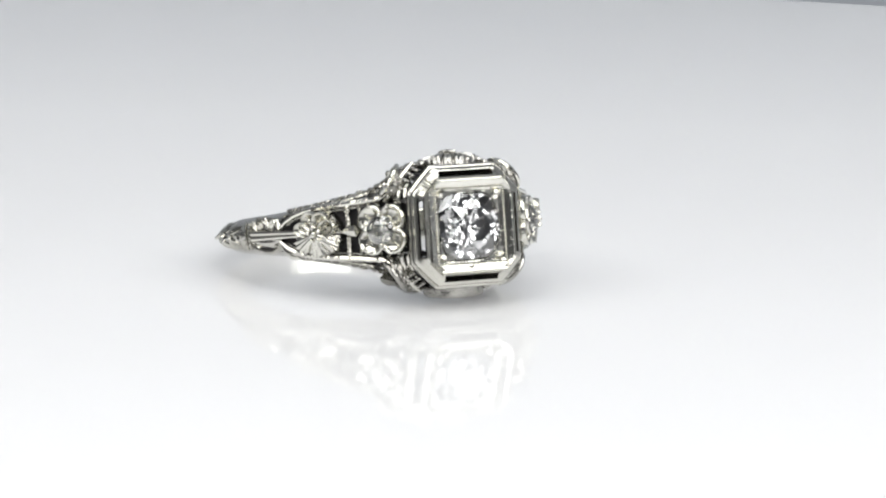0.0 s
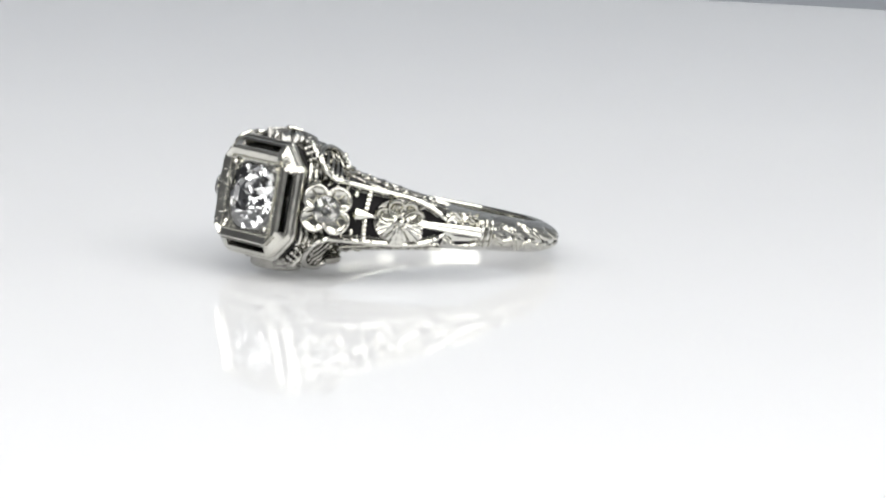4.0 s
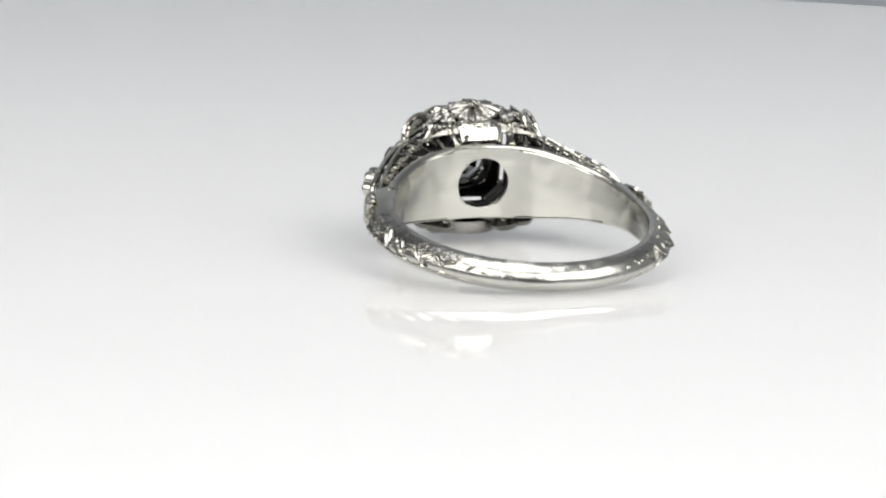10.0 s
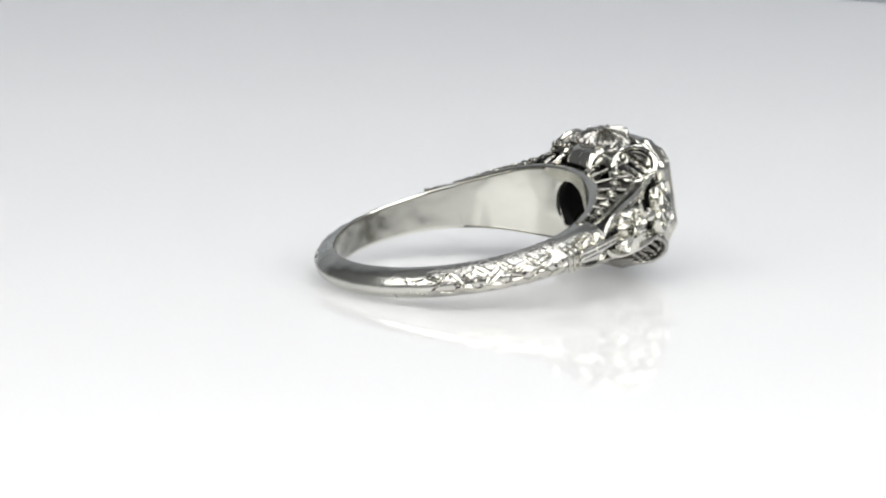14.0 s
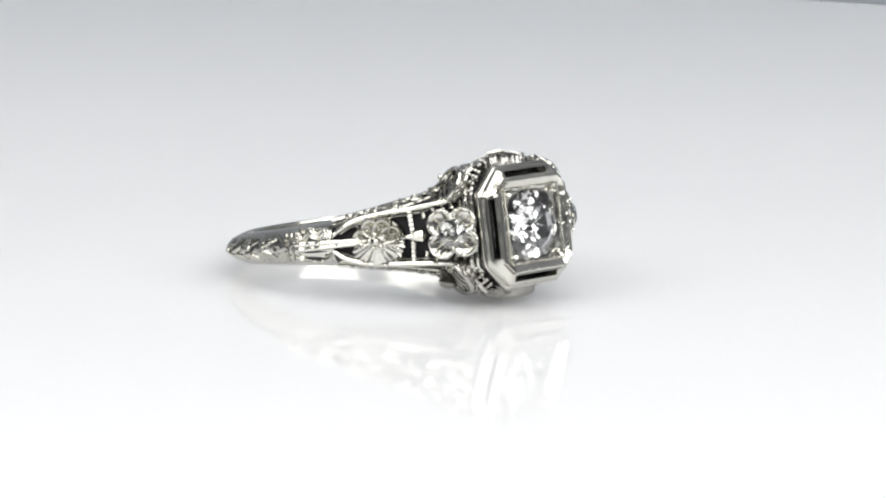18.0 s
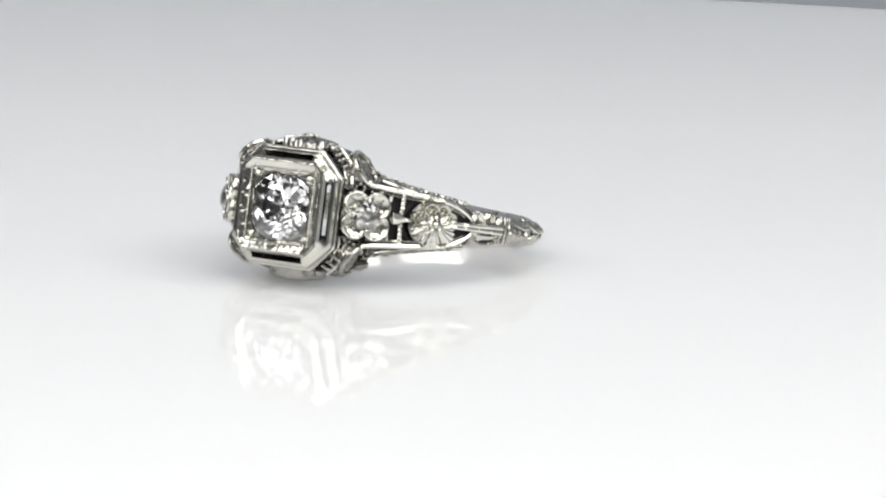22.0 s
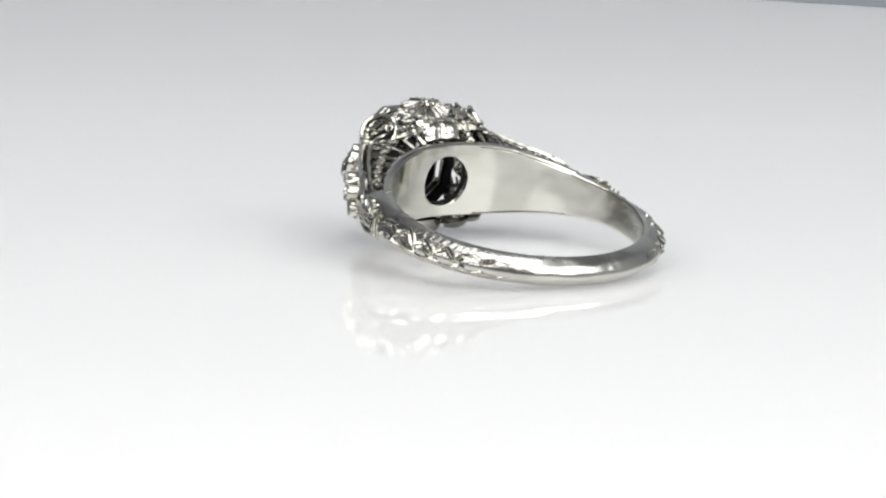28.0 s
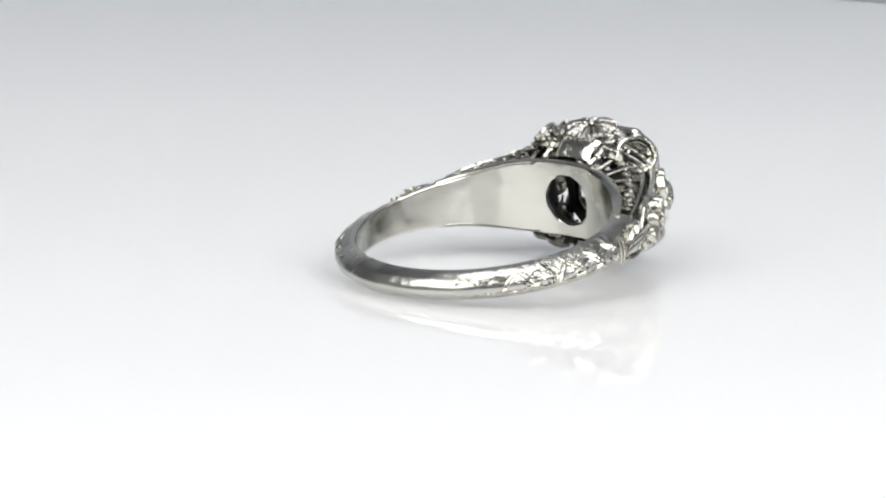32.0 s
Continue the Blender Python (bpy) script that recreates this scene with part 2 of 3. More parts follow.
def head(ring):
    setting = new("head")
    setting.parent = ring
    setting.location = Vector((0, -1.02, -0.08)) * MM
    tagged(setting, "octagonal stepped head with shade-painted channels and beaded edges")
    # Half width, cut corner, height; the channels lie in the band after the tenth loop.
    steps = [(3.55, 1.40, 11.55), (3.72, 1.50, 11.80), (3.80, 1.56, 12.00), (3.81, 1.57, 12.14), (3.77, 1.54, 12.21), (3.65, 1.46, 12.24), (3.61, 1.43, 12.32), (3.62, 1.44, 12.44), (3.54, 1.39, 12.54), (3.42, 1.31, 12.58),
             (3.05, 1.00, 12.79), (3.00, 0.92, 12.98), (2.93, 0.78, 13.10), (2.85, 0.62, 13.17), (2.78, 0.50, 13.17), (2.71, 0.40, 13.13), (2.40, 0.16, 13.00), (2.28, 0.12, 12.95), (2.12, 0.08, 12.86), (2.08, 0.06, 12.80)]
    n, band = 36, 9
    points, faces = loft([octagon(h, c, y) for h, c, y in steps])
    gone = {band * n + 9 * k + 1 for k in range(4)}
    kept = [k for k in range(len(faces)) if k not in gone]
    inside = [(i, 1) for i, k in enumerate(kept) if k // n >= 13]
    part("bezel", (points, [faces[k] for k in kept]), POLISH, setting, "smooth stepped bezel with softened corners", True, 48, (PEARL,), inside)
    for k in range(4):
        turn = Matrix.Rotation(math.pi / 2 * k, 4, "Y")
        (h0, c0, y0), (h1, c1, y1) = steps[band], steps[band + 1]
        lip = [Vector((-1.84, -y0, h0)), Vector((1.84, -y0, h0)), Vector((1.84, -y1, h1)), Vector((-1.84, -y1, h1))]
        slope = Vector((0, -(h0 - h1), y1 - y0)).normalized()
        mid = sum(lip, Vector()) / 4
        wider = [mid + (v - mid) * 1.04 for v in lip]
        waist = [mid + Vector(((v.x - mid.x) * 0.92, (v.y - mid.y) * 0.55, (v.z - mid.z) * 0.55)) for v in lip]
        loops = [[v - slope * d for v in ring_of] for d, ring_of in ((-0.012, lip), (0.45, waist), (0.60, waist), (0.60, wider), (0.05, wider))]
        # The channel's inner shade is put into its darker gold.
        part("channel", moved(loft(loops), turn), SHADED, setting, "short pierced channel, shade painted inside", False)
        # The polished step beside the channel, ending short of the corners.
        part("channel_bar", moved(tube([(-1.95, -13.06, 2.97), (0, -13.07, 2.97), (1.95, -13.06, 2.97)], 0.05, 6), turn), POLISH, setting)
    # The head's inside and under-rim are painted black as shade.
    part("head_hollow", loft([octagon(h, c, y) for h, c, y in ((3.52, 1.38, 11.57), (3.60, 1.44, 11.85), (3.50, 1.38, 12.36))]), RECESS_SHADE, setting, "inside of the head, shade painted as black")
    part("head_hollow", loft([octagon(h, c, y) for h, c, y in ((2.93, 0.80, 12.66), (2.80, 0.60, 12.95), (2.40, 0.25, 12.85), (2.16, 0.15, 12.66))]), RECESS_SHADE, setting, "inside of the head, shade painted as black")
    part("head_floor", loft([octagon(3.62, 1.43, 11.55), octagon(3.62, 1.43, 11.45), octagon(2.95, 0.9, 11.45), octagon(2.95, 0.9, 11.55)], True, True), RECESS_SHADE, setting, "rim under the head, painted dark as shade", False)
    # The plate in which the stone sits.
    m = 32
    square = []
    for i in range(m):
        a = 2 * math.pi * (i + 0.5) / m
        k = 2.10 / max(abs(math.cos(a)), abs(math.sin(a)))
        square.append((k * math.cos(a), -12.82, k * math.sin(a)))
    seat = [square] + [[(r * math.cos(2 * math.pi * (i + 0.5) / m), -y, r * math.sin(2 * math.pi * (i + 0.5) / m)) for i in range(m)] for r, y in ((2.09, 12.81), (2.02, 12.74), (1.96, 12.2))]
    part("seat_plate", loft(seat), PEARL, setting, "pale seat plate", True, 25)
    # Prong beads and cut grains in the corners of the square.
    for a in range(45, 405, 90):
        q = radians(a)
        part("prong", bead((2.72 * math.cos(q), -12.86, 2.72 * math.sin(q)), 0.28, 0.7), PEARL, setting)
    # Beaded lines along the square.
    grain_mesh = mesh_of("milgrain", bead((0, 0, 0), 0.085), GOLD)
    for side in range(4):
        turn = Matrix.Rotation(math.pi / 2 * side, 4, "Y")
        for x in np.arange(-2.28, 2.29, 0.175):
            one = part("milgrain", grain_mesh, GOLD, setting)
            one.location = turn @ Vector((x, -12.99, 2.33)) * MM
    # A few bright cuts on the upper corners.
    for sx in (-1, 1):
        out = Vector((sx * 0.5, -0.75, 0.5)).normalized()
        for t in (-0.45, 0.1, 0.55):
            a, b = Vector((sx * (2.85 + 0.30 * t), -12.62, 2.85 - 0.30 * t)), Vector((sx * (2.58 + 0.16 * t), -12.98, 2.58 - 0.16 * t))
            part("engraved_stroke", tube([a + out * 0.02, (a + b) / 2 + out * 0.05, b + out * 0.02], [0.03, 0.06, 0.03], 5), GOLD, setting)
    part("centre_diamond", moved(brilliant(2.20, 0.35, 0.44, 0.84, 8, 3.0, 0.05), frame_at((0, -13.80, -0.08), (0.03, -1, 0.035)) @ Matrix.Rotation(0.03, 4, "Z")), GEM, ring, "old-cut clear diamond with a cushion outline", False)
    return setting


def liner(ring):
    """The inner wall behind the stone, with its round hole."""
    n, w, q, hole = 48, 2.55, 2.45, 1.70

    def on_wall(u, v, r):
        return polar(math.degrees(u / INNER), r, v)
    square, circle = [], []
    for i in range(n):
        a = 2 * math.pi * (i + 0.5) / n
        k = 1 / max(abs(math.cos(a)) / w, abs(math.sin(a)) / q)
        square.append((k * math.cos(a), k * math.sin(a)))
        circle.append((hole * math.cos(a), hole * math.sin(a)))

    def mix(t):
        return [(c[0] * (1 - t) + s[0] * t, c[1] * (1 - t) + s[1] * t) for c, s in zip(circle, square)]
    loops = [[on_wall(u, v, INNER + 0.75) for u, v in mix(1)]]
    loops += [[on_wall(u, v, INNER + d) for u, v in mix(t)] for t, d in ((1, 0.12), (0.985, 0.0), (0.88, 0), (0.76, 0), (0.64, 0), (0.52, 0), (0.40, 0), (0.28, 0), (0.16, 0), (0.05, 0), (0.0, 0.05))]
    loops += [[on_wall(u * k, v * k, INNER + d) for u, v in circle] for k, d in ((0.99, 0.3), (1.0, 0.75))]
    # The side of the opening is painted dark as shade.
    dark = [(k * n + i, 1) for k in (len(loops) - 2, len(loops) - 1) for i in range(n)]
    part("inner_wall", loft(loops, True, True), INSIDE, ring, "smooth polished inner wall with a round opening", True, 40, (RECESS_SHADE,), dark)
    # An added cup, painted black as shade, that hides the stone's point.
    cup = [(2.25, -1.15), (2.15, -1.1), (1.95, -0.7), (1.80, -0.5), (1.86, -0.46), (2.05, -0.7)]
    part("stone_cup", moved(loft([[(r * math.cos(math.pi * i / 12), r * math.sin(math.pi * i / 12), -d) for i in range(24)] for r, d in cup]), frame_at((0, -12.0, -0.1), (0, -1, 0))), RECESS_SHADE, ring, "added cup under the stone, painted black as shade")


def flank(phi, row, lift, across=0.5):
    """A place on one of the two sloping faces of the shank's back; across from its edge (0) to its ridge (1)."""
    ro, w = out_r(phi), 0.94 * half(phi)
    mid = INNER + 0.25 * (ro - INNER)
    a, b = Vector((mid, w)), Vector((ro, 0.07))
    at = a.lerp(b, across)
    out = polar(phi, w - 0.07, 0) + Vector((0, 0, row * (ro - mid)))
    swell = 0.09 * 4 * across * (1 - across)
    return polar(phi, at.x, row * at.y) + out.normalized() * (lift + 0.02 + swell), out


def shank(ring):
    loops = [shank_section(p if p <= 180 else p - 360) for p in np.arange(60, 300.1, 2.0)]
    picks = []
    for k, p in enumerate(np.arange(60, 300.0, 2.0)):
        if 81 < (p if p <= 180 else 360 - p) < 138:
            picks += [(k * 13 + i, 1) for i in (7, 8, 10, 11)]
        picks += [(k * 13 + i, 2) for i in range(6)]
    band = part("shank", loft(loops, True, False, True, True), SATIN, ring, "tapering shank with a ridged back and chased sides", True, 62, (CHASED, INSIDE), picks)
    # Two binding bands and chased leaves on either side.
    dice = random.Random(7)
    for side in (-1, 1):
        for phi in (74.5, 77.0, 79.5):
            path = [shoulder(side * phi, s, 0.03)[0] for s in np.linspace(-0.72, 0.72, 9)]
            part("binding", tube(path, 0.09, 6), GOLD, band)
        for row in (-1, 1):
            for k, phi in enumerate(np.arange(84.0, 152, 5.0)):
                place, out = flank(side * (phi + dice.uniform(-0.8, 0.8)), row, 0.0, dice.uniform(0.60, 0.80))
                fade = 1 - max(0.0, phi - 112) / 60
                m = frame_at(place, out) @ Matrix.Rotation(radians((34 if (k + row) % 2 else -30) * row * side + dice.uniform(-18, 18)), 4, "Z")
                part("leaf", moved(leaf(dice.uniform(1.4, 1.9) * fade, dice.uniform(0.60, 0.88) * fade, dice.uniform(0.12, 0.19) * fade), m), GOLD, band)
                place, out = flank(side * (phi + dice.uniform(1.0, 3.4)), row, -0.04, dice.uniform(0.42, 0.92))
                part("grain", moved(bead((0, 0, 0), dice.uniform(0.10, 0.17) * fade, 0.8), frame_at(place, out)), GOLD, band)
        for k, phi in enumerate(np.arange(84, 114, 6.2)):
            place = polar(side * phi, out_r(phi) - 0.03, 0)
            part("leaf", moved(leaf(0.9, 0.34, 0.05), frame_at(place, polar(side * phi, 1, 0)) @ Matrix.Rotation(radians(20 if k % 2 else -20), 4, "Z")), GOLD, band)
        for row in (-1, 1):
            # Small black leaf shapes paint the shade of crevices between the leaves.
            for k in range(44):
                phi = dice.uniform(81, 127)
                place, out = flank(side * phi, row, -0.03, dice.uniform(0.40, 0.95))
                m = frame_at(place, out) @ Matrix.Rotation(radians(dice.uniform(-60, 60)), 4, "Z")
                part("engraved_cut_shade", moved(leaf(dice.uniform(0.35, 0.75), dice.uniform(0.16, 0.32), 0.06), m), RECESS_SHADE, band)
            # A long chased slot beside the stem, its shade painted as a black bar.
            path = [shoulder(side * p, row * 0.62, 0.015)[0] for p in np.arange(64.5, 73, 1.5)]
            part("chased_slot_shade", tube(path, [0.02, 0.08, 0.09, 0.09, 0.08, 0.02][:len(path)], 6), RECESS_SHADE, band)
    # A worn stamp on the inside.
    for k, (phi, z) in enumerate(((-112, 0.15), (-110.6, 0.1), (-107.5, 0.0))):
        part("stamp_bar", moved(([(x, y, z2) for x in (-0.09, 0.09) for y in (-0.2, 0.2) for z2 in (-0.02, 0.008)],
                                 [(0, 1, 3, 2), (4, 6, 7, 5), (0, 4, 5, 1), (2, 3, 7, 6), (0, 2, 6, 4), (1, 5, 7, 3)]),
                                frame_at(polar(phi, INNER, z), -polar(phi, 1, 0))), STAMP, band)
    return band


def on_face(phi, z, lift=0.0):
    """A place on the shoulder's outer face at that height along the finger, in mm."""
    return shoulder(phi, z / half(phi), lift)


def core(ring):
    """The body under the openwork of each shoulder, painted dark as its shade, and the pierced gallery round the head.
    """
    for side in (-1, 1):
        loops = []
        for phi in np.arange(17.6, 63.1, 2.0):
            w, q, ro = half(phi), rim(phi), out_r(phi)
            d = 0.48 if phi < 50 else 0.48 - 0.26 * (phi - 50) / 13
            w = min(max(w, q * 0.82), 2.25)
            sec = [(INNER + 0.2, -q), (INNER, -q + 0.15), (INNER, q - 0.15), (INNER + 0.2, q), (INNER + 0.35 * (ro - INNER), q + 0.3 * (w - q) - 0.2), (ro - d * 1.9, w - d), (ro - d * 1.2, w - d * 1.3),
                   (ro - d, 0), (ro - d * 1.2, -w + d * 1.3), (ro - d * 1.9, -w + d), (INNER + 0.35 * (ro - INNER), -q - 0.3 * (w - q) + 0.2)]
            loops.append([polar(side * phi, r, z) for r, z in sec])
        n = len(loops[0])
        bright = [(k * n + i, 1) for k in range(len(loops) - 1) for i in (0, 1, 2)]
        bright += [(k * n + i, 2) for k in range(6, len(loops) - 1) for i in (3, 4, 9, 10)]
        part("shoulder_body", loft(loops, True, False, True, True), RECESS_SHADE, ring, "pierced shoulder, the openings' shade painted as dark ground", True, 40, (INSIDE, SHADED), bright)
    for top in (-1, 1):
        # The polished lip along the inner wall.
        loops = []
        for phi in np.arange(-62, 62.1, 2.0):
            q = rim(phi)
            loops.append([polar(phi, r, top * z) for r, z in ((INNER + 0.06, q - 0.02), (INNER + 0.16, q + 0.07), (INNER + 0.40, q + 0.12), (INNER + 0.58, q + 0.06), (INNER + 0.62, q - 0.12), (INNER + 0.3, q - 0.25))])
        part("gallery_lip", loft(loops, True, False, True, True), POLISH, ring, "polished inner edge of the gallery")
        # A chased band on which the flowers and scrolls sit.
        loops = []
        for phi in np.arange(-22, 22.1, 2.0):
            f = min(1.0, 0.2 + (22 - abs(phi)) / 7)
            loops.append([polar(phi, 10.25 + (r - 10.25) * f, top * (3.1 - 0.35 * (1 - f) + (z - 3.1) * f)) for r, z in ((9.75, 3.02), (9.95, 3.30), (10.4, 3.52), (10.75, 3.45), (10.7, 3.15), (10.0, 2.85))])
        part("gallery_band", loft(loops, True, False, True, True), SHADED, ring, "chased band round the gallery")
        # Narrow posts between pierced openings.
        dice = random.Random(60 + top)
        for k, phi in enumerate(np.arange(-50.4, 50.5, 6.3)):
            if abs(phi) < 9:
                continue
            u = min(1.0, max(0.0, (abs(phi) - 14) / 30))
            q = rim(phi) - 0.12 * u
            a = polar(phi + dice.uniform(-0.2, 0.2), INNER + 0.45, top * (q + 0.10))
            b = polar(phi * 0.96 + dice.uniform(-0.2, 0.2), 9.95 - 0.60 * u, top * (3.12 * (1 - u) + (q - 0.05) * u))
            if abs(phi) > 16:
                continue
            r = dice.uniform(0.17, 0.22)
            part("gallery_post", joined([tube([a, a.lerp(b, 0.5), b], [r * 1.3, r * 0.9, r * 1.4], 7), bead(tuple(a.lerp(b, 0.62)), r * 1.4)]), GOLD, ring)
        for phi in np.arange(-18.8, 18.9, 2.35):
            if abs(phi) < 9.8:
                continue
            place = polar(phi, 10.08, top * 3.38)
            part("grain", bead(tuple(place), dice.uniform(0.17, 0.25)), GOLD, ring)
        # Ribs with dark openings between them, from the lip to the shoulder's outer edge.
        for side in (-1, 1):
            for k, phi in enumerate(np.arange(18.6, 57.0, 3.7)):
                w, q, ro = half(phi), rim(phi), out_r(phi)
                a = polar(side * phi, INNER + 0.50, top * (q + 0.02))
                c = polar(side * (phi - 1.2), ro - 0.80, top * (max(w, 0.82 * q) - 0.34))
                b = a.lerp(c, 0.5) + polar(side * phi, 0.10, top * 0.10)
                r = dice.uniform(0.13, 0.17) * (1 - 0.3 * (phi - 18) / 40)
                if k % 2:
                    m = frame_at(b, (side * 0.4 * math.sin(radians(phi)), -0.25, top)) @ Matrix.Rotation(dice.uniform(0, 6.28), 4, "Z")
                    size = 0.46 - 0.18 * (phi - 18) / 40
                    part("curl", moved(joined([curl(size, 0.10, 1.4), bead((0, 0, 0), 0.16)]), m), GOLD, ring)
                else:
                    part("rib", joined([tube([a, b, c], [r * 1.2, r * 0.9, r * 1.2], 6), bead(tuple(b), r * 1.9, 0.8)]), SHADED, ring)
            path = [polar(side * phi, INNER + 0.50 + 0.52 * (out_r(phi) - 0.80 - INNER - 0.50), top * (0.48 * rim(phi) + 0.52 * (max(half(phi), 0.82 * rim(phi)) - 0.34) + 0.08)) for phi in np.arange(18.0, 58.0, 4.0)]
            part("side_wire", tube(path, 0.10, 6), GOLD, ring)
        # Scrolls and leaves between the flower and the corner scrolls.
        for side in (-1, 1):
            for phi, r, z, size in ((11.3, 10.75, 3.72, 0.50), (13.6, 11.35, 3.66, 0.42), (9.8, 11.7, 3.85, 0.36)):
                m = frame_at(polar(side * phi, r, top * z), (side * 0.3, 0.2, top)) @ Matrix.Rotation(dice.uniform(0, 6.28), 4, "Z")
                part("curl", moved(joined([curl(size, 0.15, 1.5), bead((0, 0, -0.15), size * 0.9, 0.5)]), m), CHASED, ring)
            for phi, r, z in ((9.6, 10.3, 3.62),):
                a = polar(side * phi, r, top * z)
                part("cross_bar", beaded_bar(a, a + Vector((side * 0.1, -0.9, top * 0.22)), 0.14, 4), GOLD, ring)
        # The gallery's corner to the head: an inner wall of the hollow, its shade painted black.
        loops = [[polar(phi, r, top * z) for r, z in ((10.6, 3.35), (12.0, 3.25), (12.0, 2.95), (10.6, 3.05))] for phi in np.arange(-17, 17.1, 2.0)]
        part("gallery_wall", loft(loops, True, False, True, True), RECESS_SHADE, ring, "wall under the head, painted black as shade")


def fluted_sector(length, wide, flutes, cup, dice):
    """A petal along x: creased between its neighbours, fluted, its notched tip turned up."""
    rows, n = [], 4 * flutes + 1
    grow = [dice.uniform(0.92, 1.04) for _ in range(flutes + 1)]
    steps = (0.12, 0.28, 0.46, 0.64, 0.80, 0.92, 1.0, 1.03, 1.0)
    for k, r in enumerate(steps):
        row = []
        for i in range(n):
            u = 2 * i / (n - 1) - 1
            ripple = math.cos(math.pi * flutes * (u + 1))
            scallop = 0.22 if flutes > 2 else 0.12
            edge = r * length * (1 - scallop * abs(u) ** 2.5 * r * r) * (1 - 0.03 * ripple * r) * grow[i * flutes // n]
            h = 0.46 - 0.40 * r * r + cup * max(0.0, r - 0.50) ** 1.3 * 2.4 - (0.30 * r if flutes > 2 else 0.16) * abs(u) ** 4 - (0.055 * r * r if flutes > 2 else 0.06) * ripple * min(1.0, 2.0 * r)
            if k == len(steps) - 1:
                h = -0.5
            row.append((edge * math.cos(u * wide * 1.06), edge * math.sin(u * wide * 1.06), h))
        rows.append(row)
    return loft(rows, False)


def flower(ring, m, size, kind, squash=1.0):
    """A flower whose pose is m, in mm; kind: gem, rosette or shell."""
    base = new("flower")
    base.parent = ring
    base.matrix_local = Matrix.Translation(m.translation * MM) @ m.to_3x3().to_4x4()
    dice = random.Random(int(100 * abs(m.translation.x + 3 * m.translation.z)))
    flat = Matrix.Diagonal((1, squash, 1, 1))
    if kind == "gem":
        tagged(base, "four-petalled flower set with a small diamond")
        for k in range(4):
            turn = Matrix.Rotation(math.pi / 4 + math.pi / 2 * k + dice.uniform(-0.06, 0.06), 4, "Z")
            cup = [(0.02, 0.06), (0.35, 0.10), (0.62, 0.10), (0.78, 0.22), (0.90, 0.29), (1.0, 0.25), (1.05, 0.08), (1.0, -0.3)]
            loops = [[(size * (0.29 + 0.22 * r * math.cos(a)), size * 0.245 * r * math.sin(a), h) for a in [2 * math.pi * i / 20 for i in range(20)]] for r, h in cup]
            part("petal", moved(loft(loops, True, False, True, True), flat @ turn), PEARL, base, "bright cupped petal with a raised rim", True, 60)
            # A short bright cut in each petal and a grain at its root.
            for q in (-0.5, 0.0, 0.5):
                cut = Matrix.Rotation(q + dice.uniform(-0.12, 0.12), 4, "Z") @ Matrix.Translation((size * (0.36 - 0.05 * abs(q)), 0, 0.10))
                part("petal_vein", moved(leaf(size * dice.uniform(0.13, 0.19), size * 0.05, 0.10), flat @ turn @ cut), GOLD, base)
        part("collet", lathe([(0.26 * size, -0.4), (0.275 * size, 0.1), (0.275 * size, 0.28), (0.26 * size, 0.36), (0.235 * size, 0.33), (0.16 * size, -0.2), (0.02, -0.45)], 24), POLISH, base)
        part("small_diamond", moved(brilliant(0.245 * size, 0.36, 0.44, 0.84, 8, 2.2, 0.06), Matrix.Translation((0, 0, 0.42)) @ Matrix.Rotation(0.2, 4, "Z")), GEM, base, "small round diamond", False)
        for k in range(4):
            q = math.pi / 2 * k
            part("prong", bead((0.27 * size * math.cos(q), 0.27 * size * math.sin(q), 0.42), 0.15, 0.8), PEARL, base)
    else:
        rosette = kind == "rosette"
        tagged(base, "domed flower of fluted and cupped petals with a beaded middle" if rosette else "shell flower of many fluted rays round a bead")
        wides = (56, 64, 56) if rosette else (26,) * 4 + (32, 36, 40, 36, 32) + (26,) * 3
        at = -178 if rosette else 0
        for k, w in enumerate(wides):
            turn = Matrix.Rotation(radians(at + w / 2), 4, "Z") @ Matrix.Rotation(dice.uniform(-0.08, 0.06), 4, "Y") @ Matrix.Rotation(dice.uniform(-0.07, 0.07), 4, "X")
            part("petal", moved(fluted_sector(size * dice.uniform(0.48, 0.53), radians(w / 2), 5 if rosette else 2, 0.14 if rosette else 0.05, dice), flat @ turn), PEARL if rosette else CHASED, base, "", True, 70)
            at += w
        if rosette:
            for k, q in enumerate((22, 66, 112, 158)):
                turn = Matrix.Rotation(radians(q + dice.uniform(-5, 5)), 4, "Z") @ Matrix.Rotation(dice.uniform(-0.12, 0.05), 4, "Y")
                r0, wide = size * dice.uniform(0.19, 0.22), size * dice.uniform(0.155, 0.185)
                cup = [(0.02, 0.12), (0.40, 0.14), (0.66, 0.24), (0.82, 0.40), (0.95, 0.42), (1.05, 0.26), (1.05, -0.3)]
                loops = [[(size * 0.29 + r0 * r * math.cos(a), wide * r * math.sin(a), h) for a in [2 * math.pi * i / 16 for i in range(16)]] for r, h in cup]
                part("petal", moved(loft(loops, True, False, True, True), flat @ turn), GOLD, base, "curled petal with a raised rim", True, 60)
                part("petal_vein", moved(leaf(size * 0.2, size * 0.06, 0.1), flat @ turn @ Matrix.Translation((size * 0.30, 0, 0.2))), PEARL, base)
        part("flower_base", moved(lathe([(0.50 * size, -0.9), (0.49 * size, -0.1), (0.42 * size, 0.08), (0.02, 0.15)], 28), flat), SHADED, base, "plain body under the petals")
        for k in range(5):
            q = 2 * math.pi * k / 5 + 0.4
            part("grain", bead((0.13 * size * math.cos(q), 0.13 * size * math.sin(q), 0.52), size * dice.uniform(0.045, 0.06), 0.8), PEARL, base)
        part("flower_eye", bead((0, 0, 0.54), 0.07 * size, 0.8), PEARL, base)
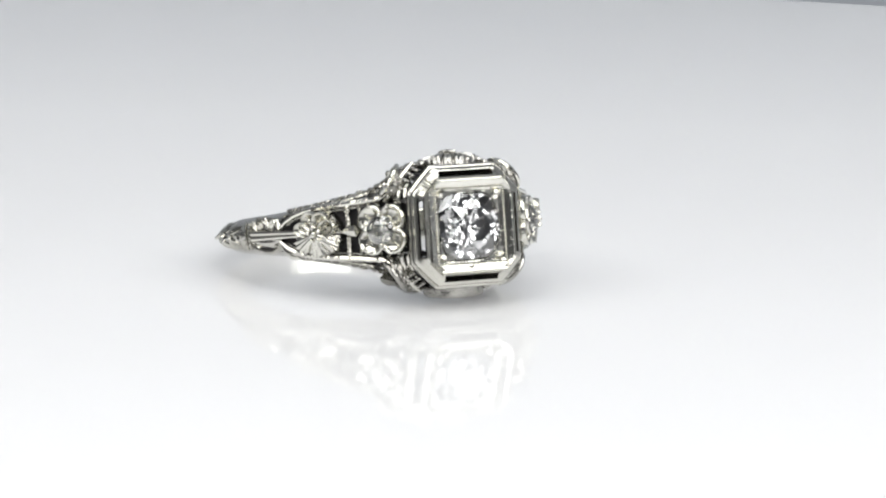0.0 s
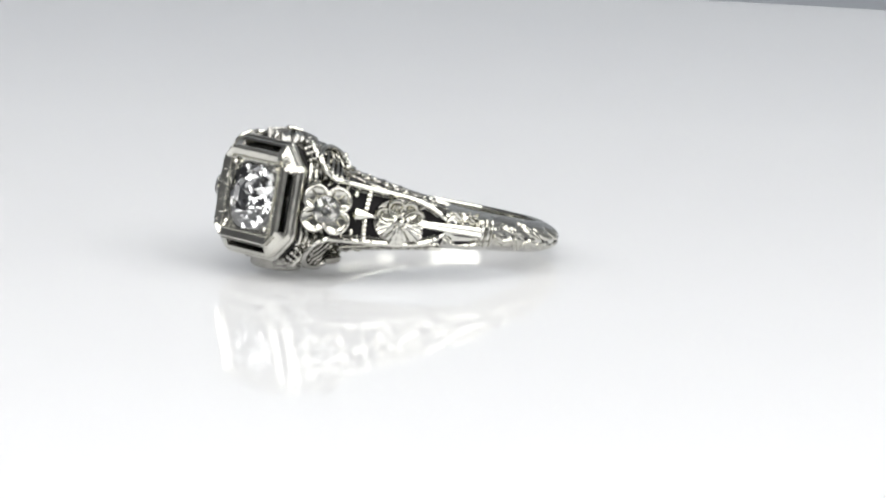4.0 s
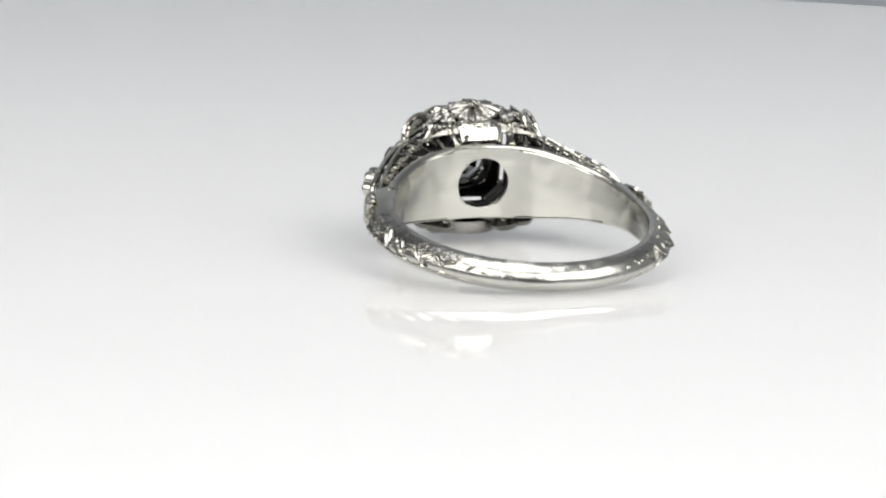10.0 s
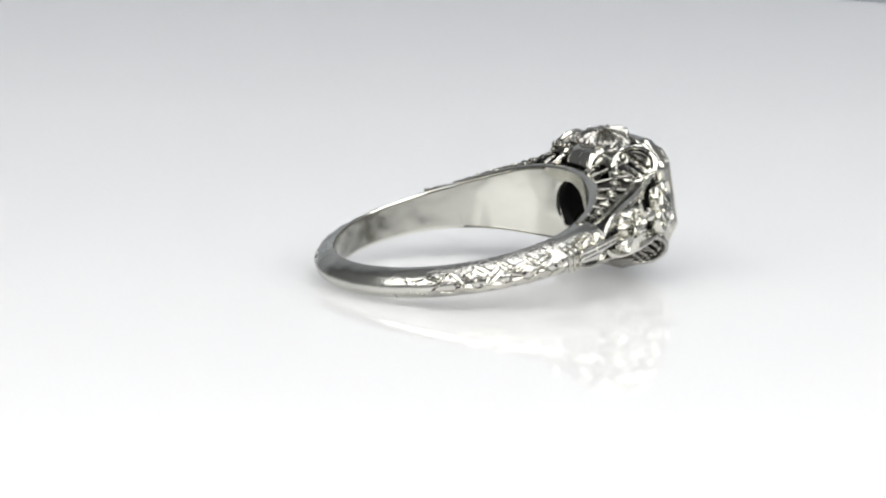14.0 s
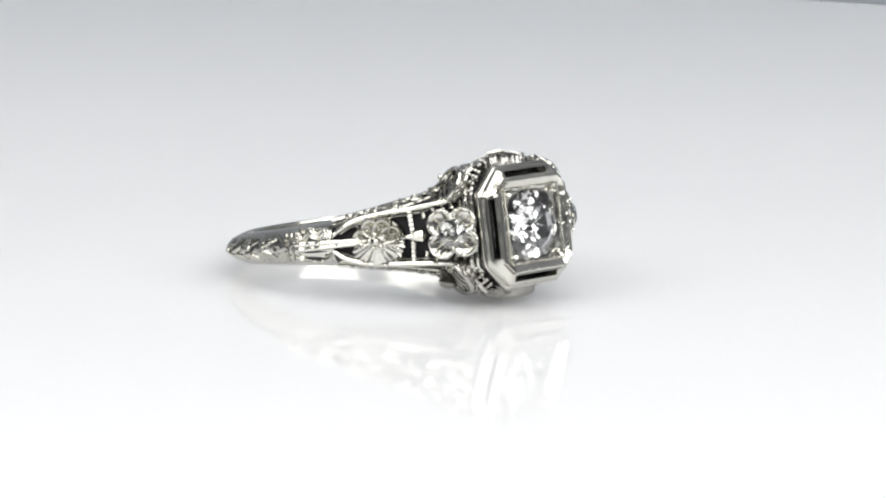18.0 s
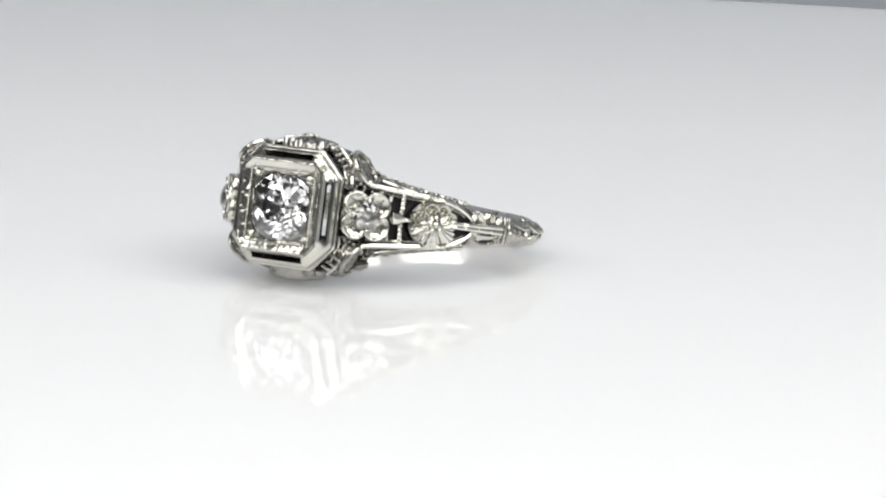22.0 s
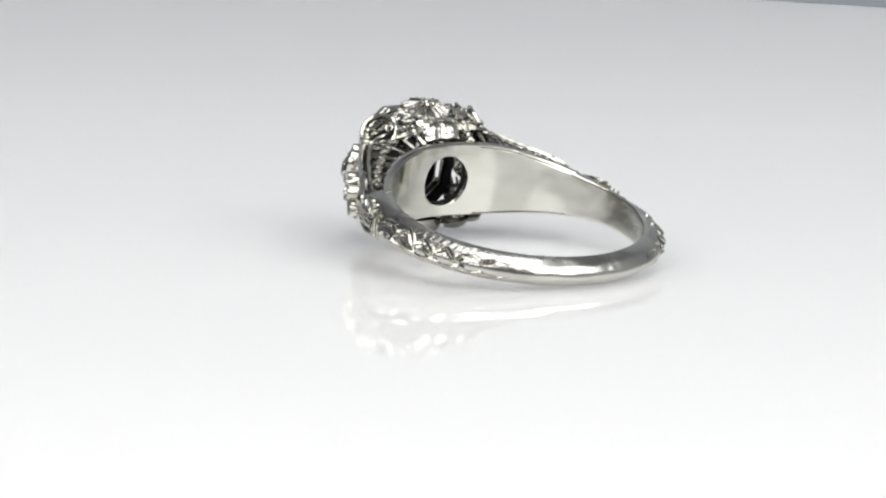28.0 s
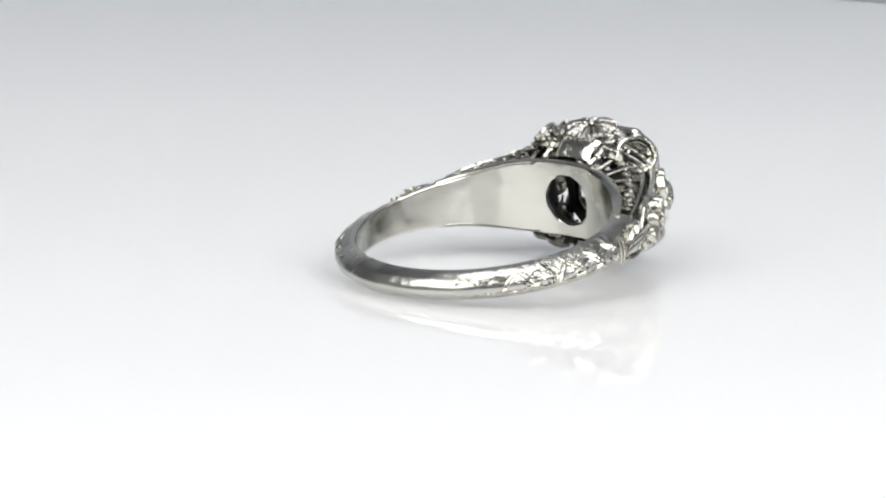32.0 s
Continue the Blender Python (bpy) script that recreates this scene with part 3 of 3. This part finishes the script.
    return base


def wheel(ring, side, top):
    """A round scroll with bars at a corner of the gallery."""
    out = Vector((side * 0.80, 0.24, top * 0.54)).normalized()
    place = Vector((side * 3.86, -10.88, top * 2.76))
    m = frame_at(place, out)
    base = new("scroll_wheel")
    base.parent = ring
    base.matrix_local = Matrix.Translation(place * MM) @ m.to_3x3().to_4x4()
    tagged(base, "round openwork scroll with bars")
    hoop = [(1.36 * math.cos(a), 1.18 * math.sin(a), 0.16 + 0.10 * math.cos(a)) for a in [2 * math.pi * i / 32 for i in range(32)]]
    # Upper scrolls are brighter, lower ones darker: shade put into the gold's colour.
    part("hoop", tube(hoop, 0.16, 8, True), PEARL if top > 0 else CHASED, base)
    part("inner_hoop", tube([(x * 0.80, y * 0.80, z - 0.22) for x, y, z in hoop], 0.07, 6, True), GOLD, base)
    # Slanting bars across the dark hollow; a bead lies at each bar's end.
    for u, reach in ((-0.62, 0.78), (-0.12, 1.02), (0.38, 0.92), (0.80, 0.55)):
        along, aside = Vector((0.62 * side, 0.78, 0)), Vector((0.78 * side, -0.62, 0))
        a, b = aside * u - along * reach * 0.9, aside * u + along * reach * 0.55
        part("bar", joined([tube([a, a.lerp(b, 0.5) + Vector((0, 0, 0.08)), b], [0.18, 0.15, 0.11], 6), bead((a.x, a.y, 0.06), 0.20)]), PEARL if top > 0 else SHADED, base)
    # The dish behind the bars is painted black as the hollow's shade.
    part("fan", lathe([(0.02, -0.62), (1.0, -0.52), (1.22, -0.22), (1.27, -0.02), (1.25, -0.02), (1.16, -0.22), (0.85, -0.40), (0.02, -0.47)], 24, 0.86), RECESS_SHADE, base, "hollow inside the scroll, painted dark as shade", True, 60)
    part("scroll_back", lathe([(0.4, -1.6), (0.75, -1.35), (1.05, -0.85), (1.28, -0.40), (1.38, -0.05), (1.36, 0.06), (1.28, -0.05), (1.16, -0.30), (0.8, -0.50), (0.02, -0.56)], 28, 0.87), SHADED, base, "rounded back of the scroll")
    part("scroll_tail", moved(curl(0.42, 0.09, 1.3), Matrix.Translation((0.55 * side, 0.55, 0.0))), GOLD, base)
    # A ring of small beads under the hoop.
    for k in range(16):
        a = 2 * math.pi * k / 16
        part("grain", bead((1.40 * math.cos(a), 1.21 * math.sin(a), -0.22 + 0.10 * math.cos(a)), 0.15), CHASED, base)
    return base


def beaded_bar(a, b, r, grains):
    a, b = Vector(a), Vector(b)
    return joined([tube([a, b], r, 6)] + [bead(tuple(a.lerp(b, (k + 0.5) / grains)), r * 1.35) for k in range(grains)])


def openwork(ring):
    for side in (-1, 1):
        for top in (-1, 1):
            dice = random.Random(40 + 2 * side + top)
            # The rail: out of the scroll's hoop, along the shoulder's edge, down to a point beyond the second flower.
            path = [Vector((side * 2.75, -11.95, top * 3.98)), Vector((side * 3.20, -12.02, top * 3.60)), Vector((side * 3.72, -12.0, top * 3.05)), Vector((side * 4.26, -11.82, top * 2.38)), Vector((side * 4.85, -11.25, top * 1.88))]
            path += [on_face(side * p, top * z, 0.05)[0] for p, z in ((30, 1.74), (34, 1.66), (38, 1.60), (42, 1.54), (46, 1.46), (50, 1.34), (54, 1.12), (57.5, 0.80), (60, 0.45))]
            part("edge_rail", tube(path, [0.10, 0.14, 0.16, 0.17, 0.18, 0.18, 0.18, 0.18, 0.18, 0.18, 0.18, 0.18, 0.17, 0.12], 8), PEARL, ring)
            # Short beaded rungs from the rail to the head.
            for u in (0.6, 1.25, 1.9, 2.55):
                a = path[int(u)].lerp(path[int(u) + 1], u % 1)
                part("rung", beaded_bar(a, a + Vector((-side * 0.42, -0.40, -top * 0.34)), 0.10, 3), CHASED, ring)
            path = [on_face(side * p, top * z, 0.0)[0] for p, z in ((27.5, 1.52), (31, 1.42), (35, 1.34), (39, 1.30), (43, 1.26), (47, 1.20), (50.5, 1.08), (54, 0.86), (57, 0.58))]
            part("inner_rail", tube(path, [0.06, 0.10, 0.10, 0.09, 0.09, 0.09, 0.10, 0.10, 0.07], 6), GOLD, ring)
            # A lower rail beside it, along the pierced side.
            path = [on_face(side * p, top * (z * half(p)), -0.42)[0] for p, z in ((27, 0.92), (32, 0.95), (38, 0.98), (44, 1.0), (50, 1.0), (56, 0.98), (62, 0.92), (68, 0.86))]
            part("side_rail", tube(path, [0.10, 0.15, 0.15, 0.15, 0.14, 0.13, 0.12, 0.08], 7), GOLD, ring)
            # Upright leaves between the head's corner and the first flower.
            for bend, x, y in ((0.0, 3.55, -12.45), (0.28, 3.88, -12.25)):
                path = [(side * (x - 0.75), y + 0.55, top * 3.25), (side * (x - 0.35 + bend * 0.3), y + 0.30, top * 2.85), (side * (x - 0.02), y + 0.12, top * 2.35), (side * (x + 0.12), y + 0.05, top * 1.85), (side * (x + 0.02), y - 0.02, top * 1.45)]
                part("upright_leaf", tube(path, [0.08, 0.13, 0.16, 0.14, 0.08], 7, False, 0.7), PEARL, ring)
            for k, (x, y, z) in enumerate(((2.95, -11.45, 3.42), (3.30, -11.62, 3.08), (3.62, -11.75, 2.72), (3.90, -11.85, 2.35))):
                a = Vector((side * x, y, top * z))
                b = a + Vector((side * 0.45, 0.52, -top * 0.22))
                part("cross_bar", beaded_bar(a, b, 0.11, 4), GOLD, ring)
            # Beaded bars from the first flower to the rail, and across the shoulder.
            for phi, z0, z1 in ((18.6, 1.45, 2.3), (21.2, 1.40, 2.2), (23.8, 1.42, 2.05), (26.4, 1.32, 1.9), (29.4, 1.05, 1.75)):
                part("cross_bar", beaded_bar(on_face(side * phi, top * z0, -0.20)[0], on_face(side * (phi + 0.8), top * z1, -0.05)[0], 0.12, 4), GOLD, ring)
            part("cross_bar", beaded_bar(on_face(side * 33.0, 0, -0.06)[0], on_face(side * 33.6, top * 1.64, 0.0)[0], 0.15, 6), GOLD, ring)
            # The second flower's tendrils to the rail.
            part("tendril", tube([on_face(side * p, top * z, lift)[0] for p, z, lift in ((49.0, 0.75, -0.05), (51.5, 1.02, 0.0), (53.0, 1.18, 0.02))], [0.08, 0.10, 0.07], 6), GOLD, ring)
            # Beyond the second flower: chased leaves above the stem, worn smooth bars and slots, their shade painted
            # black, below it.
            path = [on_face(side * p, top * z, 0.05)[0] for p, z in ((75.5, 0.62), (72, 0.86), (68.5, 0.98), (65, 1.0), (62, 0.84), (60.3, 0.50))]
            part("stem_leaf", tube(path, [0.10, 0.14, 0.15, 0.14, 0.12, 0.09], 7), GOLD, ring)
            if top > 0:
                for phi, z, size, turn in ((61.6, 0.66, 0.40, 0.9), (64.3, 0.74, 0.46, -0.7), (66.9, 0.50, 0.36, 0.4), (67.6, 0.86, 0.40, 0.8), (70.2, 0.60, 0.40, -0.6), (71.6, 0.92, 0.36, 0.5), (73.6, 0.60, 0.36, 0.9)):
                    p, o = on_face(side * phi, z, -0.02)
                    m = frame_at(p, o) @ Matrix.Rotation(turn * side + dice.uniform(-0.2, 0.2), 4, "Z")
                    part("bud", moved(leaf(size * 2.3, size * 1.25, 0.22), m), PEARL if phi < 68 else GOLD, ring)
                # Black leaf shapes paint the shade in the cuts here too.
                for phi, z in ((63.0, 0.42), (65.8, 0.98), (69.2, 0.36), (72.4, 0.40)):
                    p, o = on_face(side * phi, z, -0.02)
                    part("engraved_cut_shade", moved(leaf(0.5, 0.26, 0.07), frame_at(p, o) @ Matrix.Rotation(dice.uniform(-0.6, 0.6), 4, "Z")), RECESS_SHADE, ring)
            else:
                for z, ends in ((0.40, (63.0, 72.5)), (0.74, (64.5, 70.5))):
                    path = [on_face(side * p, -z, 0.01)[0] for p in np.linspace(ends[0], ends[1], 5)]
                    part("chased_slot_shade", tube(path, [0.03, 0.085, 0.09, 0.08, 0.03], 6, False, 0.6), RECESS_SHADE, ring)
                for phi, z in ((62.0, 0.70), (73.5, 0.72)):
                    p, o = on_face(side * phi, -z, -0.05)
                    part("bud", moved(leaf(0.8, 0.5, 0.2), frame_at(p, o) @ Matrix.Rotation(dice.uniform(-0.5, 0.5), 4, "Z")), GOLD, ring)
        # The central stem from the second flower to the binding: two bars with a groove between.
        for z, r in ((0.14, 0.15), (-0.16, 0.14)):
            path = [on_face(side * p, z * (0.6 + 0.5 * (p - 46.5) / 28), 0.08)[0] for p in np.linspace(48.5, 75, 11)]
            part("stem", tube(path, [r * 0.7] + [r * (0.9 + 0.5 * k / 10) for k in range(1, 11)], 8), PEARL, ring)
        # The spearhead between the two flowers.
        a, o = on_face(side * 33.2, 0, 0.08)
        along = (on_face(side * 34.8, 0)[0] - on_face(side * 30.8, 0)[0]).normalized()
        spear = [(-0.95, 0.14), (-0.72, 0.48), (-0.40, 0.42), (0.0, 0.24), (0.35, 0.13), (0.95, 0.07)]
        part("link", tube([a + along * u for u, r in spear], [r for u, r in spear], 8), PEARL, ring)
        m = frame_at((side * 5.0, -11.82, -0.03), (side * 0.76, -0.65, 0))
        flower(ring, m, 3.5, "gem")
        p, o = on_face(side * 43.6, -0.08, 0.08)
        flower(ring, frame_at(p, o), 3.35, "rosette", 0.88)
        for top in (-1, 1):
            wheel(ring, side, top)
    for top in (-1, 1):
        m = frame_at((0.05, -11.34 if top > 0 else -11.02, top * 3.98), (0, 0.06 if top > 0 else 0.15, top), (0, -1, 0))
        if top > 0:
            flower(ring, m, 3.35, "shell", 0.90)
            # The bulging plate below the flower, between two dark openings.
            rows = []
            for u in np.linspace(0, 1, 6):
                row = []
                for p in np.linspace(-8.6, 8.6, 13):
                    bulge = 0.26 * math.sin(math.pi * u) - 0.30 * (abs(p) / 8.6) ** 5
                    row.append(polar(p, 9.0 + 1.25 * u - 0.6 * bulge, 2.74 + 1.02 * u + 0.78 * bulge))
                rows.append(row)
            under = [[v + Vector((0, -0.25, -0.3)) for v in row] for row in rows]
            part("gallery_plate", loft([a + list(reversed(b)) for a, b in zip(rows, under)], True, False, True, True), PEARL, ring, "small bright bulging plate")
        else:
            flat = [(0.02, 0.52), (1.55, 0.54), (1.78, 0.48), (1.90, 0.34), (1.92, -0.5)]
            # The lower plate takes a darker gold than the upper one.
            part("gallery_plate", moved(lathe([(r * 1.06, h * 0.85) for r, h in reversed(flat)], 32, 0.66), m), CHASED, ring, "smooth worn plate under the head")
            for side in (-1, 1):
                for k in range(2):
                    p = polar(side * (14.0 + 6.5 * k), 10.25 - 0.15 * k, -3.55 + 0.36 * k)
                    part("lobe", moved(joined([bead((0, 0, 0), 0.95 - 0.28 * k, 0.60), curl(0.62 - 0.2 * k, 0.10, 1.4)]), frame_at(p, (side * 0.22, 0.2, -1)) @ Matrix.Rotation(1.3 * side, 4, "Z")), SHADED, ring)


TILT = -11.0
REST = Vector((-4.66, 1.35, 2.6)) * MM


def filigree_ring():
    ring = new("ring")
    tagged(ring, "white gold filigree ring with diamonds lying on a white turntable", "ring")
    shank(ring)
    liner(ring)
    core(ring)
    head(ring)
    openwork(ring)
    return ring


RING = filigree_ring()
DISC = turntable()


def motions():
    rows_ring, rows_disc = [], []
    for k in range(65):
        t = 0.5 * k
        turn = Matrix.Rotation(-2 * math.pi * (t - FRONT) / ROUND, 4, "Z")
        rows_disc.append((t, turn))
        rows_ring.append((t, turn @ pose(REST.x, REST.y, REST.z, TILT)))
    walk(DISC, rows_disc)
    walk(RING, rows_ring)


motions()
